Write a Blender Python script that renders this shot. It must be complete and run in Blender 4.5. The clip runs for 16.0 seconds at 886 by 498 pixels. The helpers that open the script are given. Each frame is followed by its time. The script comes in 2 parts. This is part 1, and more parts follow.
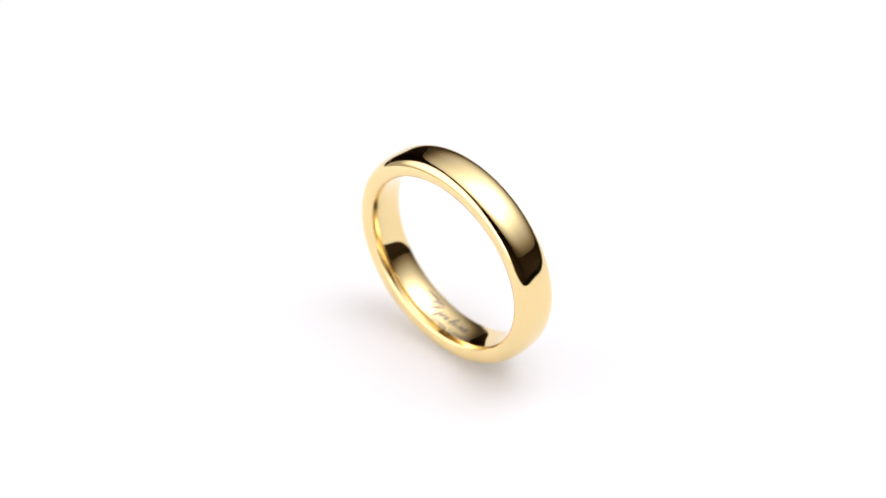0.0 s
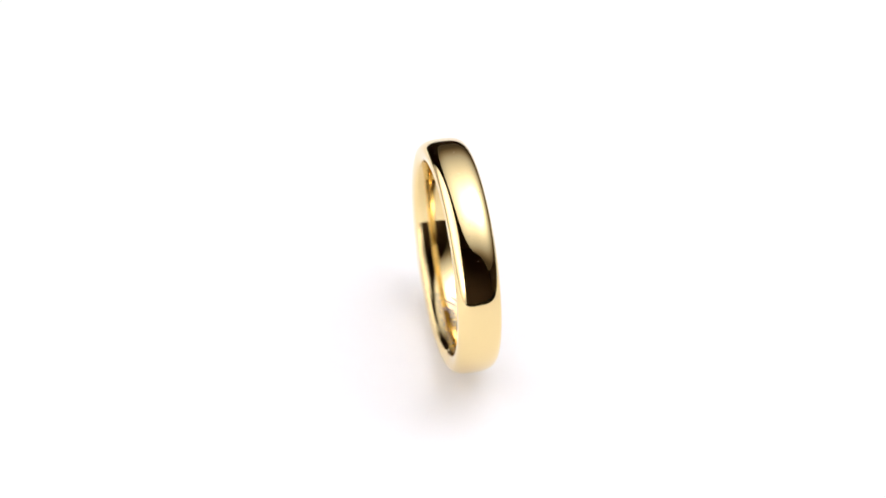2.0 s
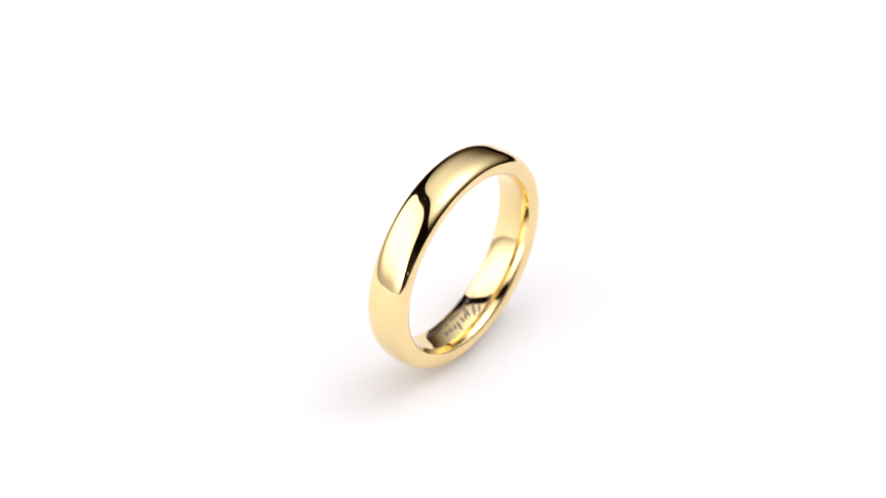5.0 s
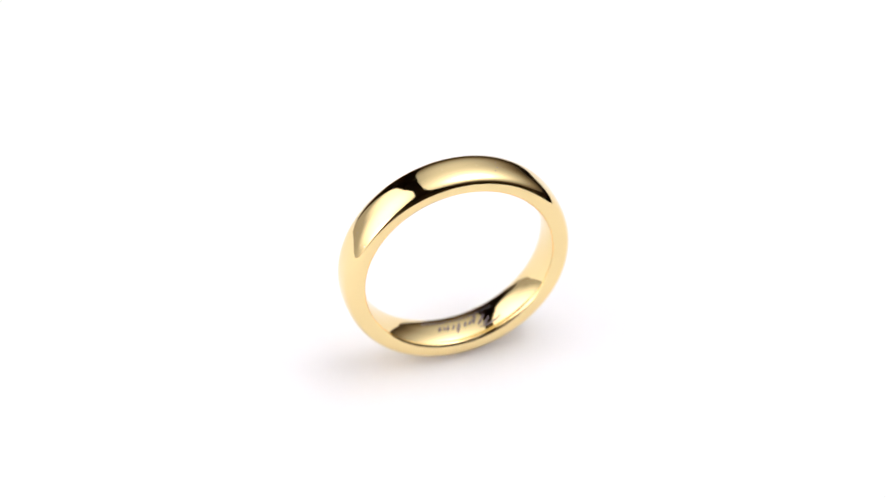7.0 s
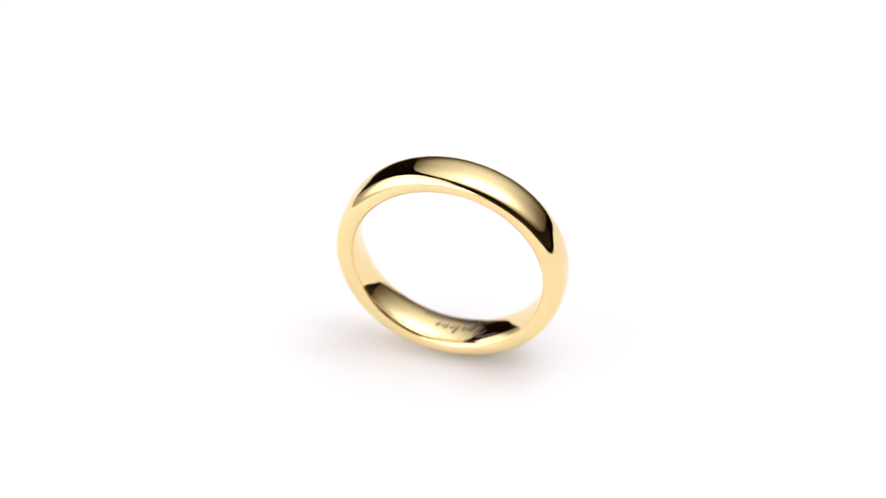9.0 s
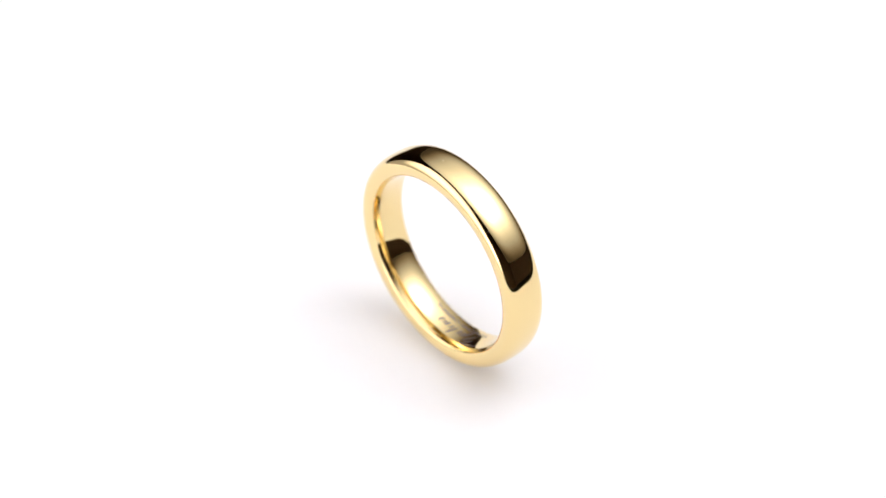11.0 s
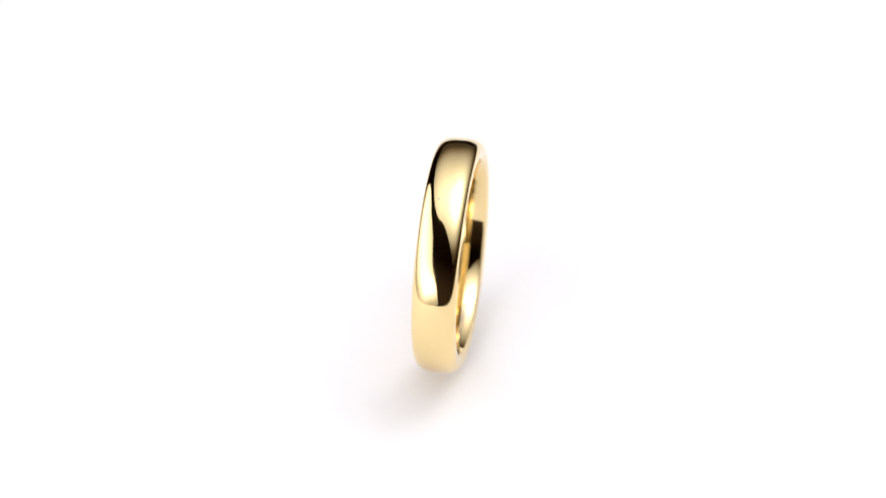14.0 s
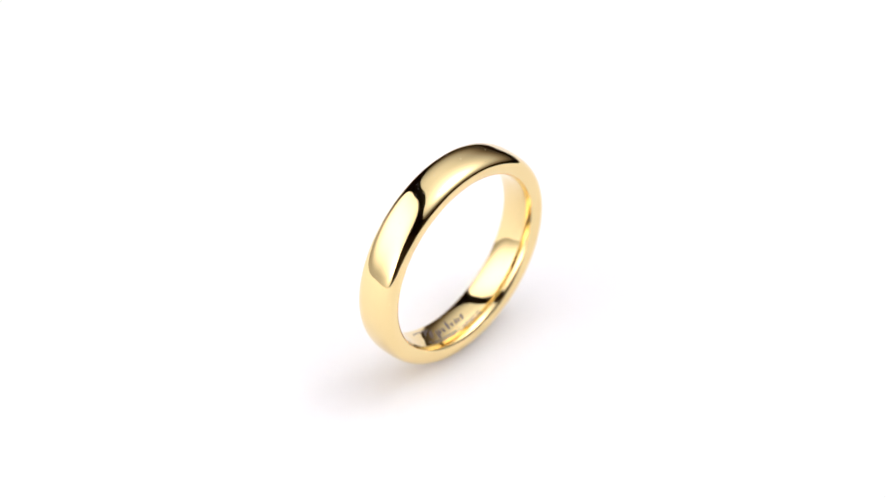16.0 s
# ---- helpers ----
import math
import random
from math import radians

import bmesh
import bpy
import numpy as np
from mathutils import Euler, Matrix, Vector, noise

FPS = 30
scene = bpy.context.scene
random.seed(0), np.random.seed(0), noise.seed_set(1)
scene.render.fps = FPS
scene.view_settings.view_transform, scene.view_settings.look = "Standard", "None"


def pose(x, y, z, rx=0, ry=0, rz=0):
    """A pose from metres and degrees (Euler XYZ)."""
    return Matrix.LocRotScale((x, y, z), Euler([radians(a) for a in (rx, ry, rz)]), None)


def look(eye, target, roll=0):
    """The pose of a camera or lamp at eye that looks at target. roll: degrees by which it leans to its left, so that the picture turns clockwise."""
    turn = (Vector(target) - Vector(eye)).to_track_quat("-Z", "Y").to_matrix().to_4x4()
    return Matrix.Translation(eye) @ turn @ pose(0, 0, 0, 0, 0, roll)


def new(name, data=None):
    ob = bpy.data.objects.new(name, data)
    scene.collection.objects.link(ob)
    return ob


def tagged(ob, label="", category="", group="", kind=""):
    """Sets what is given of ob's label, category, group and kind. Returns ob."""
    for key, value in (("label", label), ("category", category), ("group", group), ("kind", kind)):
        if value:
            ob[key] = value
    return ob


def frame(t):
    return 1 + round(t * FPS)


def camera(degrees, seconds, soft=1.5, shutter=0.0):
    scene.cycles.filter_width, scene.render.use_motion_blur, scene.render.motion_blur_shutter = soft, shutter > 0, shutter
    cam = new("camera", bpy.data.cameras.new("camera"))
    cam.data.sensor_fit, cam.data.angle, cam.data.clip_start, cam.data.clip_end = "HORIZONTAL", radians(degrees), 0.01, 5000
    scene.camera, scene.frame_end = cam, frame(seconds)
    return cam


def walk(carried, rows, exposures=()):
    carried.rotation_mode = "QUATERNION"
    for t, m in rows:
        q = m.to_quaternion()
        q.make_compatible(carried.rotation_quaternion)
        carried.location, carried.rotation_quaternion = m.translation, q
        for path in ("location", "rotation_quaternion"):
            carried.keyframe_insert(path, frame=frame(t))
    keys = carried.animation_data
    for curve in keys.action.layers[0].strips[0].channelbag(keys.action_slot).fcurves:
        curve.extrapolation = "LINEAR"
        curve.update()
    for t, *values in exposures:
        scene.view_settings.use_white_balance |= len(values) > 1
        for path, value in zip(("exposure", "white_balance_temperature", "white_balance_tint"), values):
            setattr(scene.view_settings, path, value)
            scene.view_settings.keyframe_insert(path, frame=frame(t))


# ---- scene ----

# Tabletop product set: a gold ring turns on a white turntable between two
# luminous fabric panels; the room around is dark. z = 0 is the platter's top.

# ---- camera (still) ----
RING_R = 0.01148            # outer radius of the ring
TILT = radians(41.58)       # how far the camera looks down
REACH = 0.350               # from the camera to the ring's middle
EYE = (0.0, -REACH * math.cos(TILT), RING_R + REACH * math.sin(TILT))
AIM = (-0.00101, 0.00042, RING_R + 0.00048)

cam = camera(14.01, 16.0, soft=1.5)
cam.data.dof.use_dof, cam.data.dof.focus_distance, cam.data.dof.aperture_fstop = True, 0.343, 19.0
walk(cam, [(0.0, look(EYE, AIM)), (16.0, look(EYE, AIM))], exposures=[(0.0, 0.0), (16.0, 0.0)])

# ---- world: a dark room, no daylight ----
world = bpy.data.worlds.new("dark_room")
scene.world = world
world.use_nodes = True
world.node_tree.nodes["Background"].inputs["Color"].default_value = (0.01, 0.01, 0.01, 1)
world.node_tree.nodes["Background"].inputs["Strength"].default_value = 0.2

# the glow of the two fabric panels: even base; wide glow, its reach, fall-off and middle;
# hot core, its reach and middle; how far the glow is drawn out in depth
RIGHT_GLOW = (0.06, 1.08, 0.75, 3.0, (0.0107, 0.0062, 0.3687), 6.1, 0.125, (0.130, 0.012, 0.310), 1.0)
LEFT_GLOW = (0.43, 2.12, 0.21, 1.35, (-0.212, 0.000, 0.185), 4.6, 0.11, (-0.165, -0.385, 0.080), 0.5)


# ---- materials ----
def material(name, color, rough=0.5, metal=0.0):
    m = bpy.data.materials.new(name)
    m.use_nodes = True
    b = m.node_tree.nodes["Principled BSDF"]
    b.inputs["Base Color"].default_value = (*color, 1)
    b.inputs["Roughness"].default_value = rough
    b.inputs["Metallic"].default_value = metal
    return m, m.node_tree, b


def grain(m, tree, b, scale, color_a, color_b, bump=0.0, distance=0.001, rough=None):
    """Two scales of variation: cloudy stains and a fine grain."""
    n = tree.nodes
    coord = n.new("ShaderNodeTexCoord")
    big = n.new("ShaderNodeTexNoise")
    big.inputs["Scale"].default_value = scale
    big.inputs["Detail"].default_value = 4
    fine = n.new("ShaderNodeTexNoise")
    fine.inputs["Scale"].default_value = scale * 23
    fine.inputs["Detail"].default_value = 6
    mix = n.new("ShaderNodeMix")
    mix.data_type = "RGBA"
    mix.inputs["A"].default_value = (*color_a, 1)
    mix.inputs["B"].default_value = (*color_b, 1)
    add = n.new("ShaderNodeMath")
    add.operation = "MULTIPLY_ADD"
    add.inputs[1].default_value = 0.4
    half = n.new("ShaderNodeMath")
    half.operation = "MULTIPLY"
    half.inputs[1].default_value = 0.6
    link = tree.links.new
    link(coord.outputs["Object"], big.inputs["Vector"])
    link(coord.outputs["Object"], fine.inputs["Vector"])
    link(big.outputs["Fac"], half.inputs[0])
    link(fine.outputs["Fac"], add.inputs[0])
    link(half.outputs[0], add.inputs[2])
    link(add.outputs[0], mix.inputs["Factor"])
    link(mix.outputs["Result"], b.inputs["Base Color"])
    if rough:
        r = n.new("ShaderNodeMapRange")
        r.inputs["To Min"].default_value, r.inputs["To Max"].default_value = rough
        link(add.outputs[0], r.inputs["Value"])
        link(r.outputs["Result"], b.inputs["Roughness"])
    if bump:
        bm_ = n.new("ShaderNodeBump")
        bm_.inputs["Strength"].default_value = bump
        bm_.inputs["Distance"].default_value = distance
        link(fine.outputs["Fac"], bm_.inputs["Height"])
        link(bm_.outputs["Normal"], b.inputs["Normal"])
    return m


def make_gold():
    """Polished gold: faint cloudiness, and sparse specks of dust and pits that scatter light."""
    m, tree, b = material("polished_gold", (0.88, 0.69, 0.35), 0.05, 1.0)
    grain(m, tree, b, 260, (0.866, 0.678, 0.335), (0.89, 0.704, 0.36), 0.05, 0.00001, (0.03, 0.08))
    n, link = tree.nodes, tree.links.new
    smooth = b.inputs["Roughness"].links[0].from_socket
    coord = n.new("ShaderNodeTexCoord")
    cells = n.new("ShaderNodeTexVoronoi")
    cells.inputs["Scale"].default_value = 1500
    link(coord.outputs["Object"], cells.inputs["Vector"])
    near = n.new("ShaderNodeMath")
    near.operation = "LESS_THAN"
    near.inputs[1].default_value = 0.075
    link(cells.outputs["Distance"], near.inputs[0])
    part_of = n.new("ShaderNodeSeparateColor")
    link(cells.outputs["Color"], part_of.inputs["Color"])
    some = n.new("ShaderNodeMath")
    some.operation = "GREATER_THAN"
    some.inputs[1].default_value = 0.80
    link(part_of.outputs["Red"], some.inputs[0])
    speck = n.new("ShaderNodeMath")
    speck.operation = "MULTIPLY"
    link(near.outputs[0], speck.inputs[0])
    link(some.outputs[0], speck.inputs[1])
    rough = n.new("ShaderNodeMath")
    rough.operation = "MULTIPLY_ADD"
    rough.inputs[1].default_value = 0.32
    link(speck.outputs[0], rough.inputs[0])
    link(smooth, rough.inputs[2])
    link(rough.outputs[0], b.inputs["Roughness"])
    return m


def make_glow(name, base, wide, reach, fade, centre, hot, size, middle, squash, tint):
    """Fabric whose emission is drawn as a lamp behind it: a wide glow that dies out and a hot core."""
    m = bpy.data.materials.new(name)
    m.use_nodes = True
    tree = m.node_tree
    n, link = tree.nodes, tree.links.new
    n.clear()
    out = n.new("ShaderNodeOutputMaterial")
    em = n.new("ShaderNodeEmission")
    geo = n.new("ShaderNodeNewGeometry")

    def away(point):
        gap = n.new("ShaderNodeVectorMath")
        gap.operation = "SUBTRACT"
        gap.inputs[1].default_value = point
        link(geo.outputs["Position"], gap.inputs[0])
        flat = n.new("ShaderNodeVectorMath")
        flat.operation = "MULTIPLY"
        flat.inputs[1].default_value = (1.0, squash, 1.0)
        link(gap.outputs["Vector"], flat.inputs[0])
        size_ = n.new("ShaderNodeVectorMath")
        size_.operation = "LENGTH"
        link(flat.outputs["Vector"], size_.inputs[0])
        return size_.outputs["Value"]

    def calc(operation, a, b=0.0, c=0.0):
        k = n.new("ShaderNodeMath")
        k.operation = operation
        for slot, value in zip(k.inputs, (a, b, c)):
            if isinstance(value, float):
                slot.default_value = value
            else:
                link(value, slot)
        return k.outputs[0]

    r = calc("DIVIDE", away(centre), reach)
    rest = calc("MAXIMUM", calc("SUBTRACT", 1.0, calc("MULTIPLY", r, r)), 0.0)
    glow = calc("MULTIPLY_ADD", calc("POWER", rest, fade), wide, base)
    q = calc("DIVIDE", away(middle), size)
    core = calc("POWER", calc("MULTIPLY_ADD", q, q, 1.0), -2.0)
    strength = calc("MULTIPLY_ADD", core, hot, glow)
    link(strength, em.inputs["Strength"])
    shade = n.new("ShaderNodeMix")          # weak glow is tinted warm, to brown the gold's dark reflections
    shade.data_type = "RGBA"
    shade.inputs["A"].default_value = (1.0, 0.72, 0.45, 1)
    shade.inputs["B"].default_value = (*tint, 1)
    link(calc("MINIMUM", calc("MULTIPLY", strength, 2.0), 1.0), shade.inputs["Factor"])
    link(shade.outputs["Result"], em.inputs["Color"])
    link(em.outputs[0], out.inputs["Surface"])
    return m


GOLD = make_gold()
ENGRAVED = grain(*material("engraved_gold", (0.3, 0.25, 0.25), 0.38, 0.85), 900, (0.17, 0.135, 0.13), (0.29, 0.23, 0.22), 0.1, 0.00002)
CHIP = grain(*material("chipped_gold", (0.75, 0.68, 0.55), 0.5, 0.6), 900, (0.7, 0.62, 0.5), (0.82, 0.76, 0.66), 0.1, 0.00002)
WHITE = grain(*material("white_acrylic", (0.86, 0.86, 0.865), 0.55), 40, (0.86, 0.857, 0.855), (0.874, 0.871, 0.868), 0.03, 0.0001)
acrylic = WHITE.node_tree.nodes["Principled BSDF"]     # light travels a few millimetres inside it
acrylic.inputs["Subsurface Weight"].default_value = 0.85
acrylic.inputs["Subsurface Radius"].default_value = (1.0, 1.0, 1.0)
acrylic.inputs["Subsurface Scale"].default_value = 0.0115
BLACK_CLOTH = grain(*material("black_fabric", (0.012, 0.012, 0.012), 0.9), 60, (0.008, 0.008, 0.008), (0.018, 0.017, 0.016), 0.3, 0.0004)
BLACK_METAL = grain(*material("black_painted_metal", (0.02, 0.02, 0.02), 0.4, 0.2), 90, (0.016, 0.016, 0.016), (0.028, 0.028, 0.028), 0.05, 0.0002)
TABLE_BROWN = grain(*material("dark_brown_laminate", (0.06, 0.035, 0.02), 0.6), 15, (0.032, 0.016, 0.009), (0.055, 0.028, 0.015), 0.1, 0.0002)
WALL_BROWN = grain(*material("brown_painted_wall", (0.55, 0.37, 0.24), 0.85), 4, (0.52, 0.34, 0.21), (0.62, 0.42, 0.27), 0.2, 0.001)
FLOOR_DARK = grain(*material("dark_floor", (0.03, 0.024, 0.02), 0.6), 6, (0.022, 0.018, 0.015), (0.04, 0.032, 0.026), 0.15, 0.001)
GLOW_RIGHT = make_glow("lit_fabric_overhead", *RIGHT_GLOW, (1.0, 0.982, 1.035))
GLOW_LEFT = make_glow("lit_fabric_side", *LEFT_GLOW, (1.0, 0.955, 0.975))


# ---- building helpers ----
def mesh_of(name, bm, mat, smooth=False):
    bmesh.ops.recalc_face_normals(bm, faces=bm.faces[:])
    me = bpy.data.meshes.new(name)
    bm.to_mesh(me)
    bm.free()
    me.materials.append(mat)
    for p in me.polygons:
        p.use_smooth = smooth
    return me


def part(name, bm, mat, parent, label="", smooth=False):
    ob = new(name, mesh_of(name, bm, mat, smooth))
    ob.parent = parent
    return tagged(ob, label)


def box_bm(x0, y0, z0, x1, y1, z1, bevel=0.0):
    bm = bmesh.new()
    bmesh.ops.create_cube(bm, size=1, matrix=Matrix.Translation(((x0 + x1) / 2, (y0 + y1) / 2, (z0 + z1) / 2)) @ Matrix.Diagonal((x1 - x0, y1 - y0, z1 - z0, 1)))
    if bevel:
        bmesh.ops.bevel(bm, geom=bm.edges[:], offset=bevel, segments=2, affect="EDGES")
    return bm


def rod_bm(a, b, radius, sides=14):
    a, b = Vector(a), Vector(b)
    bm = bmesh.new()
    m = Matrix.Translation((a + b) / 2) @ (b - a).to_track_quat("Z", "Y").to_matrix().to_4x4()
    bmesh.ops.create_cone(bm, cap_ends=True, segments=sides, radius1=radius, radius2=radius, depth=(b - a).length, matrix=m)
    return bm


def turned_bm(outline, sides):
    """A solid of revolution about z from an outline of (radius, height)."""
    bm = bmesh.new()
    rings = []
    for r, z in outline:
        rings.append([bm.verts.new((r * math.cos(k * math.tau / sides), r * math.sin(k * math.tau / sides), z)) for k in range(sides)])
    for lo, hi in zip(rings, rings[1:]):
        for k in range(sides):
            bm.faces.new((lo[k], lo[(k + 1) % sides], hi[(k + 1) % sides], hi[k]))
    bm.faces.new(rings[0])
    bm.faces.new(rings[-1])
    return bm


# ---- the room and the table ----
TOP = -0.118                # the table's top
FLOOR = -0.76
PLATTER_R = 0.097           # the white platter


def build_room():
    h, t = 1.5, 0.1
    z0, z1 = FLOOR, 1.6
    for name, b, mat in (
        ("floor", (-h, -h, z0 - t, h, h, z0), FLOOR_DARK),
        ("ceiling", (-h, -h, z1, h, h, z1 + t), WALL_BROWN),
        ("wall_north", (-h - t, h, z0 - t, h + t, h + t, z1 + t), WALL_BROWN),
        ("wall_south", (-h - t, -h - t, z0 - t, h + t, -h, z1 + t), WALL_BROWN),
        ("wall_east", (h, -h, z0 - t, h + t, h, z1 + t), WALL_BROWN),
        ("wall_west", (-h - t, -h, z0 - t, -h, h, z1 + t), WALL_BROWN),
    ):
        ob = new(name, mesh_of(name, box_bm(*b), mat))
        tagged(ob, "plain brown painted studio " + name.split("_")[0], name.split("_")[0], kind="structure")


def build_table():
    table = tagged(new("studio_table"), "dark brown studio table under the turntable", "table")
    table.location = (0, 0, FLOOR)
    up = TOP - FLOOR
    part("tabletop", box_bm(-0.95, -0.98, up - 0.03, 1.38, 0.98, up, 0.003), TABLE_BROWN, table)
    for x in (-0.88, 1.31):
        for y in (-0.91, 0.91):
            part("leg", box_bm(x - 0.03, y - 0.03, 0, x + 0.03, y + 0.03, up - 0.03, 0.003), BLACK_METAL, table)


def build_turntable():
    """The turntable on which the ring stands: a black base and a white round platter."""
    base = new("turntable", mesh_of("turntable", turned_bm([(0.084, 0.0), (0.088, 0.004), (0.088, 0.030), (0.074, 0.040), (0.070, 0.105), (0.066, 0.112)], 96), BLACK_METAL))
    base.location = (0, 0, TOP)
    tagged(base, "round turntable with a matt black base and white platter", "turntable")
    r, e = PLATTER_R, 0.0008
    outline = [(r - e, -0.005), (r, -0.005 + e), (r, -e), (r - 0.3 * e, -0.3 * e), (r - e, 0.0)]
    return part("platter", turned_bm([(q, z - TOP) for q, z in outline], 180), WHITE, base, "smooth bright white acrylic platter")


# ---- the light panels ----
LEFT_CORNERS = ((-0.4816, 0.4335, -0.1051), (-0.2746, 0.2643, 0.2014), (-0.1823, 0.1182, 0.3021), (-0.1015, -0.1500, 0.3190), (-0.1447, -0.8345, -0.1104))
RIGHT_CORNERS = ((-0.1169, 0.9590, 0.0026), (-0.2406, 0.3902, 0.3213), (-0.1659, 0.0941, 0.4175), (-0.0393, -0.2360, 0.5030), (0.2432, -0.5064, 0.4835), (0.7195, -0.7504, 0.3549), (0.4868, 0.3319, -0.0170))


def rounded_outline(corners, radius, steps=7):
    """A polygon whose corners are bent round."""
    out = []
    k = len(corners)
    for i, p in enumerate(corners):
        a = p + (corners[i - 1] - p).normalized() * radius
        b = p + (corners[(i + 1) % k] - p).normalized() * radius
        for j in range(steps + 1):
            t = j / steps
            out.append(a * (1 - t) ** 2 + p * 2 * t * (1 - t) + b * t * t)
    return out


def hoop_bm(path, radius, sides=10):
    """A tube bent along a closed path."""
    bm = bmesh.new()
    k = len(path)
    loops = []
    for i, p in enumerate(path):
        turn = (path[(i + 1) % k] - path[i - 1]).to_track_quat("Z", "Y").to_matrix()
        loops.append([bm.verts.new(p + turn @ Vector((radius * math.cos(j * math.tau / sides), radius * math.sin(j * math.tau / sides), 0))) for j in range(sides)])
    for i in range(k):
        a, b = loops[i], loops[(i + 1) % k]
        for j in range(sides):
            bm.faces.new((a[j], a[(j + 1) % sides], b[(j + 1) % sides], b[j]))
    return bm


def build_panel(label, corners, out, glow, feet, bend):
    """A glowing fabric stretched in a tube frame, with a black cloth shell behind it."""
    root = tagged(new("light_panel"), label, "light panel", "light panels round the turntable")
    c = [Vector(p) for p in corners]
    mid = sum(c, Vector()) / len(c)
    off = Vector((mid.x, mid.y, TOP))
    root.location = off
    c = [p - off for p in c]
    mid = mid - off
    out = Vector(out).normalized()
    line = rounded_outline(c, bend)
    k = len(line)
    bm = bmesh.new()
    front = [bm.verts.new(p) for p in line]
    back = [bm.verts.new(p + out * 0.003) for p in line]
    bm.faces.new(front)
    bm.faces.new(back[::-1])
    for i in range(k):
        bm.faces.new((front[i], back[i], back[(i + 1) % k], front[(i + 1) % k]))
    part("diffuser", bm, glow, root, "white translucent fabric lit from behind")
    # unseen shell, added to block the glow that leaves the back
    bm = bmesh.new()
    rim = [bm.verts.new(p + out * 0.006) for p in line]
    deep = [bm.verts.new(p + (mid - p) * 0.55 + out * 0.11) for p in line]
    bm.faces.new(deep)
    for i in range(k):
        bm.faces.new((rim[i], rim[(i + 1) % k], deep[(i + 1) % k], deep[i]))
    bm.faces.new(rim[::-1])
    part("shell", bm, BLACK_CLOTH, root, "black cloth shell")
    part("frame_tube", hoop_bm([p + out * 0.003 for p in line], 0.004), BLACK_METAL, root, smooth=True)
    for i in feet:
        p = line[8 * i + 4] + out * 0.003
        part("post", rod_bm((p.x, p.y, 0.004), p, 0.005), BLACK_METAL, root)
        part("foot", box_bm(p.x - 0.03, p.y - 0.02, 0.0, p.x + 0.03, p.y + 0.02, 0.006, 0.001), BLACK_METAL, root)
    return root


def build_panels():
    build_panel("tall white fabric light panel with a black back on the table", LEFT_CORNERS, (-0.8606, -0.2306, 0.454), GLOW_LEFT, (0, 4), 0.09)
    build_panel("large white fabric light panel leaning over the turntable", RIGHT_CORNERS, (0.4156, 0.3742, 0.8290), GLOW_RIGHT, (0, 5, 6), 0.155)


# ---- the ring ----
RING_HALF = 0.00212         # half the band's width
RISE = 0.00105              # from the widest point out to the crown
INNER_R = 0.00926           # inner radius at the middle of the band
DOME = 0.00027              # how far the inner wall falls back towards its edges
LIP_W = 0.00037             # the rounded inner lip


def outer_radius(s):
    """The crown: fuller than a half-ellipse, rounding quickly at the shoulders."""
    x = min(1.0, abs(s) / RING_HALF)
    return RING_R - RISE + RISE * max(0.0, 1 - x ** 2.75) ** (1 / 2.3)


def inner_radius(s):
    flat = RING_HALF - LIP_W
    return INNER_R + DOME * min(1.0, abs(s) / flat) ** 2.4


def ring_outline():
    """The band's cross-section: (across, radius), half-round outside, slightly domed inside."""
    out = []
    n = 30
    ease = [0.5 * math.pi * (k / n) ** 2.2 for k in range(n + 1)]
    angles = ease + [math.pi - a for a in ease[-2::-1]]
    mid = RING_R - RISE
    for a in angles:
        w = RING_HALF * math.cos(a)
        out.append((w, outer_radius(w)))
    flat = RING_HALF - LIP_W
    low = INNER_R + DOME
    high = mid - low
    lip = [(flat + LIP_W * math.cos(k * math.pi / 16), low + high * (1 - math.sin(k * math.pi / 16))) for k in range(1, 8)]
    out += [(-w, r) for w, r in lip]
    out += [(flat * k / 14, inner_radius(flat * k / 14)) for k in range(-14, 15)]
    out += lip[::-1]
    return out


def band_bm(turns=540):
    bm = bmesh.new()
    outline = ring_outline()
    loops = []
    for k in range(turns):
        c, s = math.cos(k * math.tau / turns), math.sin(k * math.tau / turns)
        loops.append([bm.verts.new((OFF_X + r * c, OFF_Y + w, RING_R + r * s)) for w, r in outline])
    m = len(outline)
    for k in range(turns):
        a, b = loops[k], loops[(k + 1) % turns]
        for j in range(m):
            bm.faces.new((a[j], a[(j + 1) % m], b[(j + 1) % m], b[j]))
    return bm


def on_inner_wall(along, across, lift=0.000006):
    """A point of the inner wall: degrees round the ring and metres across the band."""
    a = radians(along)
    r = inner_radius(across) - lift
    return (OFF_X + r * math.cos(a), OFF_Y + across, RING_R + r * math.sin(a))


def lettering_bm(words, start, end, base, height):
    """Letters in the built-in font, bent onto the inner wall."""
    curve = bpy.data.curves.new("letters", "FONT")
    curve.body = words
    curve.resolution_u = 2
    curve.offset = 0.026
    ob = bpy.data.objects.new("letters", curve)
    scene.collection.objects.link(ob)
    me = ob.to_mesh()
    bm = bmesh.new()
    bm.from_mesh(me)
    ob.to_mesh_clear()
    bpy.data.objects.remove(ob)
    bpy.data.curves.remove(curve)
    xs = [v.co.x for v in bm.verts]
    ys = [v.co.y for v in bm.verts]
    x0, x1, y0, y1 = min(xs), max(xs), min(ys), max(ys)
    for v in bm.verts:
        v.co = on_inner_wall(start + (end - start) * (v.co.x - x0) / (x1 - x0), base + height * (v.co.y - y0) / (y1 - y0))
    return bm


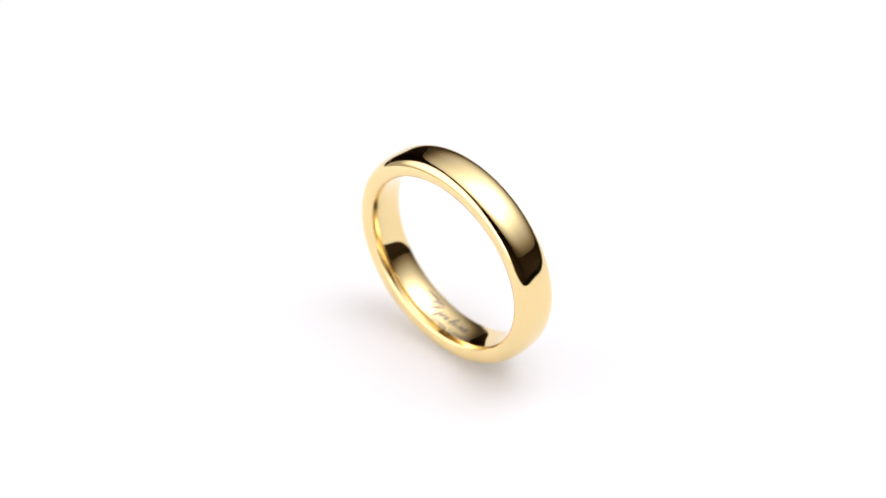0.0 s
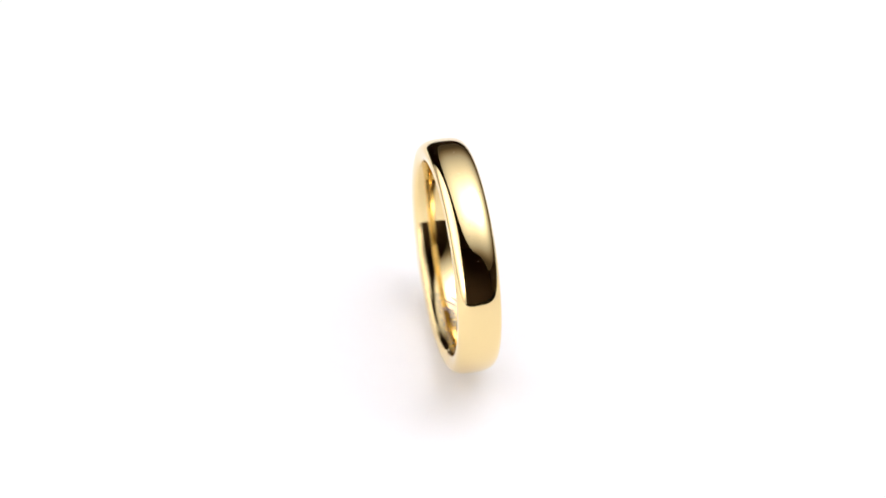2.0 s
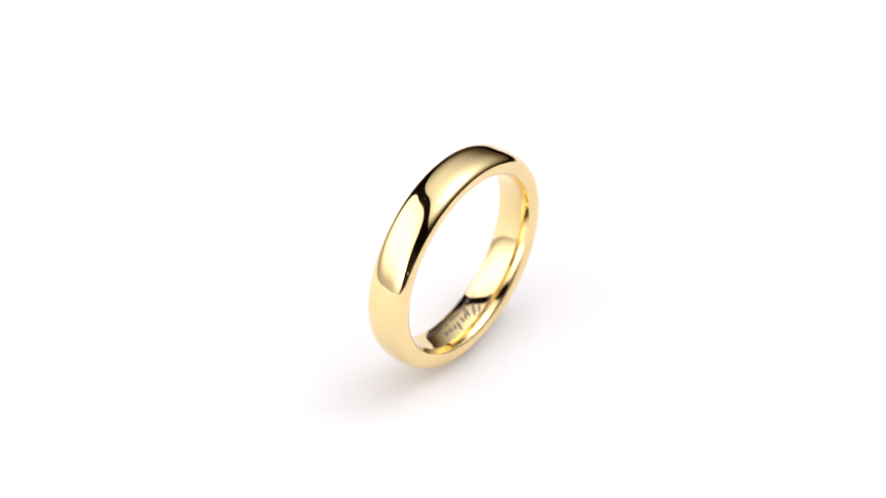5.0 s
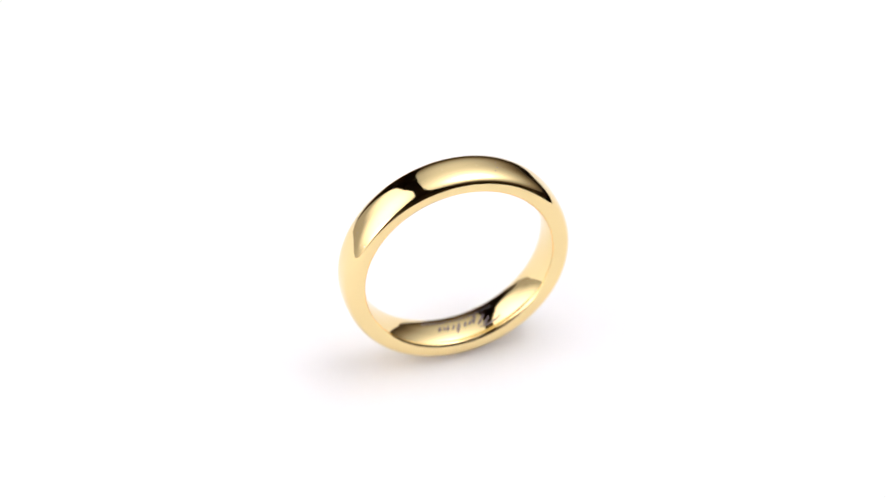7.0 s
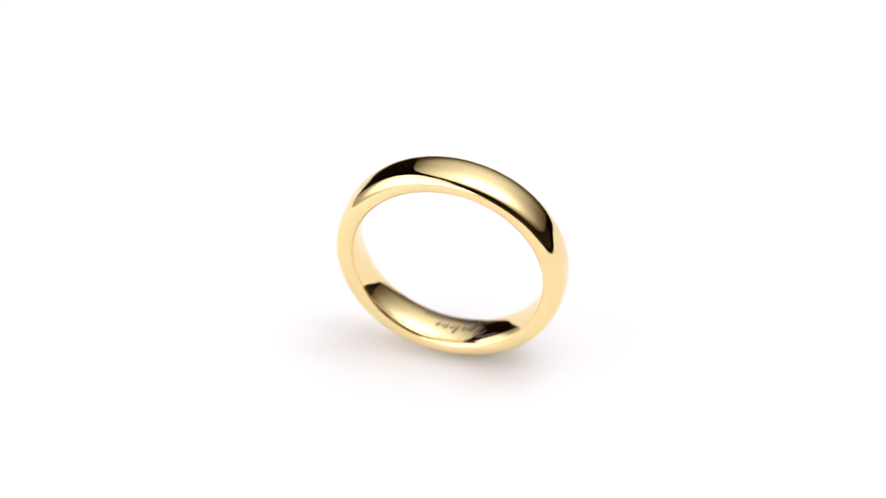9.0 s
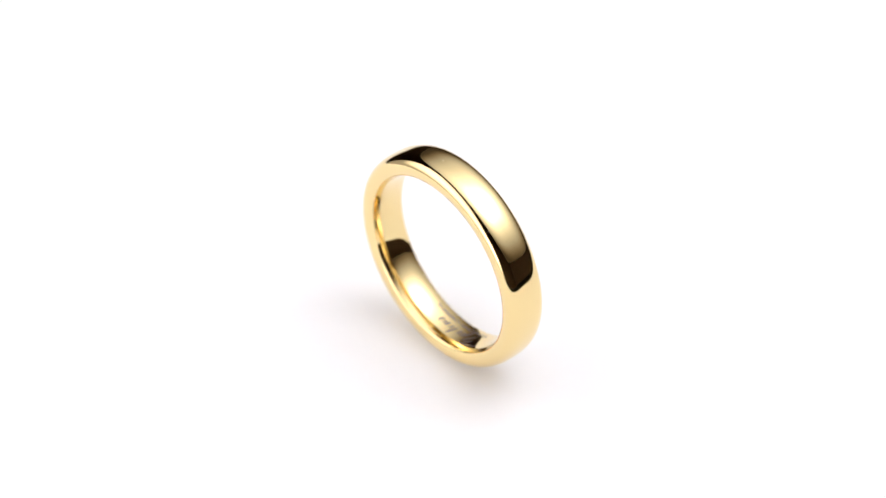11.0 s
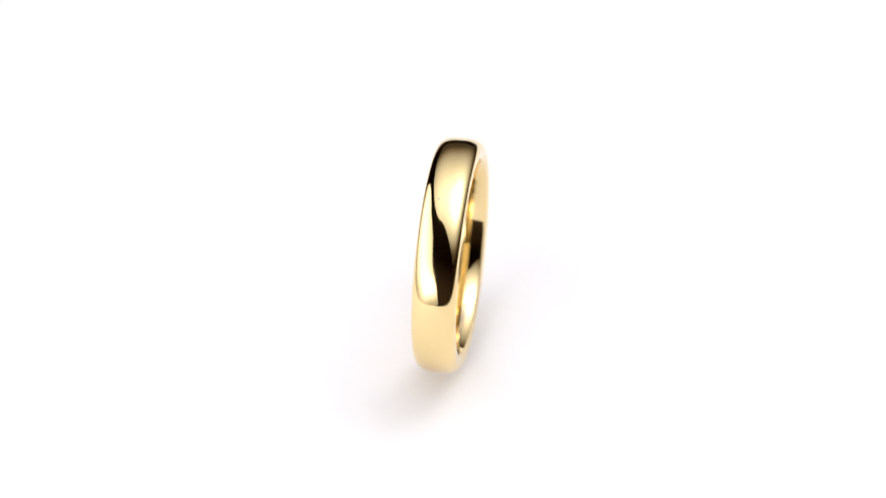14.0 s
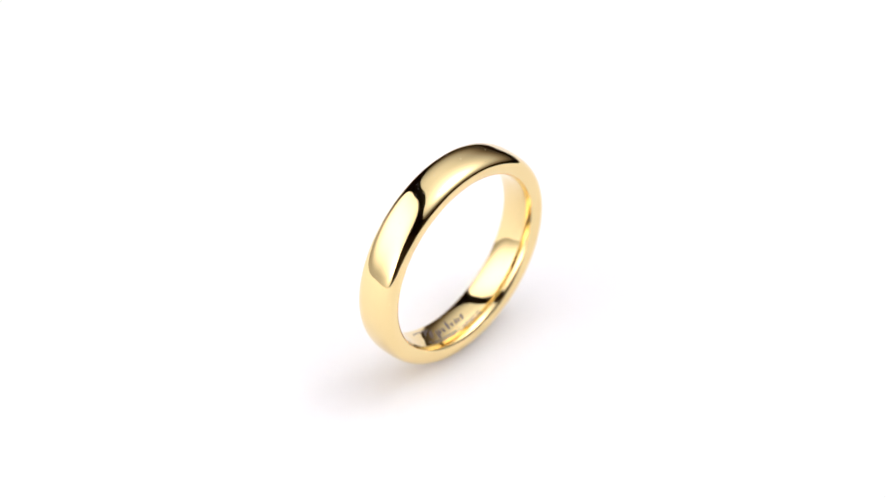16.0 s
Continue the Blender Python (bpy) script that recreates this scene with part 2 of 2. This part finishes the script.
def strokes_bm(strokes):
    """Flat pen strokes on the inner wall: lists of (along, across), with a width in the middle."""
    bm = bmesh.new()
    for width, knots in strokes:
        pts = []
        n = 8
        for i in range(len(knots) - 1):
            p0, p1 = knots[max(i - 1, 0)], knots[i]
            p2, p3 = knots[i + 1], knots[min(i + 2, len(knots) - 1)]
            for j in range(n):
                t = j / n
                pts.append(tuple(0.5 * (2 * b + (c - a) * t + (2 * a - 5 * b + 4 * c - d) * t * t + (3 * b - a - 3 * c + d) * t ** 3) for a, b, c, d in zip(p0, p1, p2, p3)))
        pts.append(knots[-1])
        prev = None
        per = INNER_R * math.pi / 180
        for i, (al, ac) in enumerate(pts):
            q0, q1 = pts[max(i - 1, 0)], pts[min(i + 1, len(pts) - 1)]
            dx, dy = (q1[0] - q0[0]) * per, q1[1] - q0[1]
            k = math.hypot(dx, dy) or 1.0
            w = width * (0.35 + 0.65 * math.sin(math.pi * (i + 0.5) / len(pts))) / 2
            pair = [bm.verts.new(on_inner_wall(al - s * dy / k * w / per, ac + s * dx / k * w, 0.000009)) for s in (1, -1)]
            if prev:
                bm.faces.new((prev[0], prev[1], pair[1], pair[0]))
            prev = pair
    return bm


def blemish_bm(along, across, size):
    """A flat uneven fleck on the outside of the band."""
    r = outer_radius(across)
    a = radians(along)
    bm = bmesh.new()
    bmesh.ops.create_icosphere(bm, subdivisions=2, radius=size)
    for v in bm.verts:
        v.co *= 0.75 + 0.5 * noise.noise(v.co / size + Vector((along, 0, 0)))
        v.co = Vector((v.co.x * 0.35, v.co.y, v.co.z * 1.3))
    out = Matrix.Rotation(-a, 4, "Y")
    bmesh.ops.transform(bm, matrix=Matrix.Translation((OFF_X + r * math.cos(a), OFF_Y + across, RING_R + r * math.sin(a))) @ out, verts=bm.verts[:])
    return bm


OFF_X, OFF_Y = 0.00005, 0.00024     # the ring stands a little off the axis of the turn


def build_ring():
    ring = new("wedding_ring", mesh_of("wedding_ring", band_bm(), GOLD, True))
    tagged(ring, "polished yellow gold wedding ring standing upright on white", "ring")
    part("engraved_lettering", lettering_bm("TUNGSTEN CARBIDE", -117.0, -71.0, -0.00122, 0.00044), ENGRAVED, ring, "small dark engraved capital letters")
    m = 0.001
    part("engraved_mark", strokes_bm([
        (0.00022, [(-104.5, 0.95 * m), (-110.0, 1.06 * m), (-116.5, 0.98 * m), (-120.0, 0.82 * m)]),
        (0.00030, [(-104.6, 0.72 * m), (-107.6, 0.20 * m), (-110.6, -0.36 * m)]),
        (0.00026, [(-107.2, 0.80 * m), (-110.2, 0.62 * m), (-112.6, 0.20 * m)]),
        (0.00030, [(-102.2, 0.36 * m), (-104.0, -0.33 * m), (-105.6, -0.95 * m)]),
        (0.00026, [(-99.6, 0.34 * m), (-100.6, 0.00 * m), (-102.2, -0.30 * m)]),
        (0.00028, [(-96.8, 0.32 * m), (-98.4, -0.34 * m)]),
        (0.00030, [(-91.2, 0.85 * m), (-92.8, 0.20 * m), (-94.4, -0.36 * m)]),
        (0.00024, [(-88.8, 0.28 * m), (-90.2, -0.02 * m), (-91.2, -0.30 * m)]),
        (0.00028, [(-85.4, 0.32 * m), (-86.4, 0.00 * m), (-87.4, -0.34 * m)]),
        (0.00020, [(-83.4, 0.22 * m), (-84.8, -0.28 * m)]),
        (0.00028, [(-80.2, 0.34 * m), (-81.2, 0.00 * m), (-82.2, -0.36 * m)]),
    ]), ENGRAVED, ring, "row of dark engraved slanting pen strokes")
    part("nick", blemish_bm(30.2, 0.00184, 0.00011), CHIP, ring, "tiny pale nick on the band's edge")
    for along, across, size in ((61.8, -0.88, 5), (59.3, -0.68, 7), (55.8, -0.15, 6), (50.3, -0.40, 4), (38.2, 0.15, 5), (31.8, 0.27, 4), (112.0, -0.28, 5),
                                (106.7, -1.40, 6), (104.9, -1.60, 4), (111.3, 0.48, 7), (114.2, 0.25, 5), (109.8, 0.95, 6), (72.4, 1.49, 5), (128.9, 1.55, 6)):
        part("dust_speck", blemish_bm(along, across * m, size * 1e-5), ENGRAVED, ring, "dull grey speck of dust")
    part("pit", blemish_bm(86.0, 0.00140, 0.00006), ENGRAVED, ring, "tiny dark pit in the polish")
    return ring


build_room()
build_table()
platter = build_turntable()
build_panels()
ring = build_ring()


# ---- what moves ----
def motions():
    """The platter carries the ring round, clockwise seen from above, at an even speed."""
    speed, square_on = 16.801, 2.745
    steps = [0.5 * k for k in range(33)]
    walk(ring, [(t, pose(0, 0, 0, 0, 0, -90 - speed * (t - square_on))) for t in steps])
    walk(platter, [(t, pose(0, 0, 0, 0, 0, -speed * t)) for t in steps])


motions()
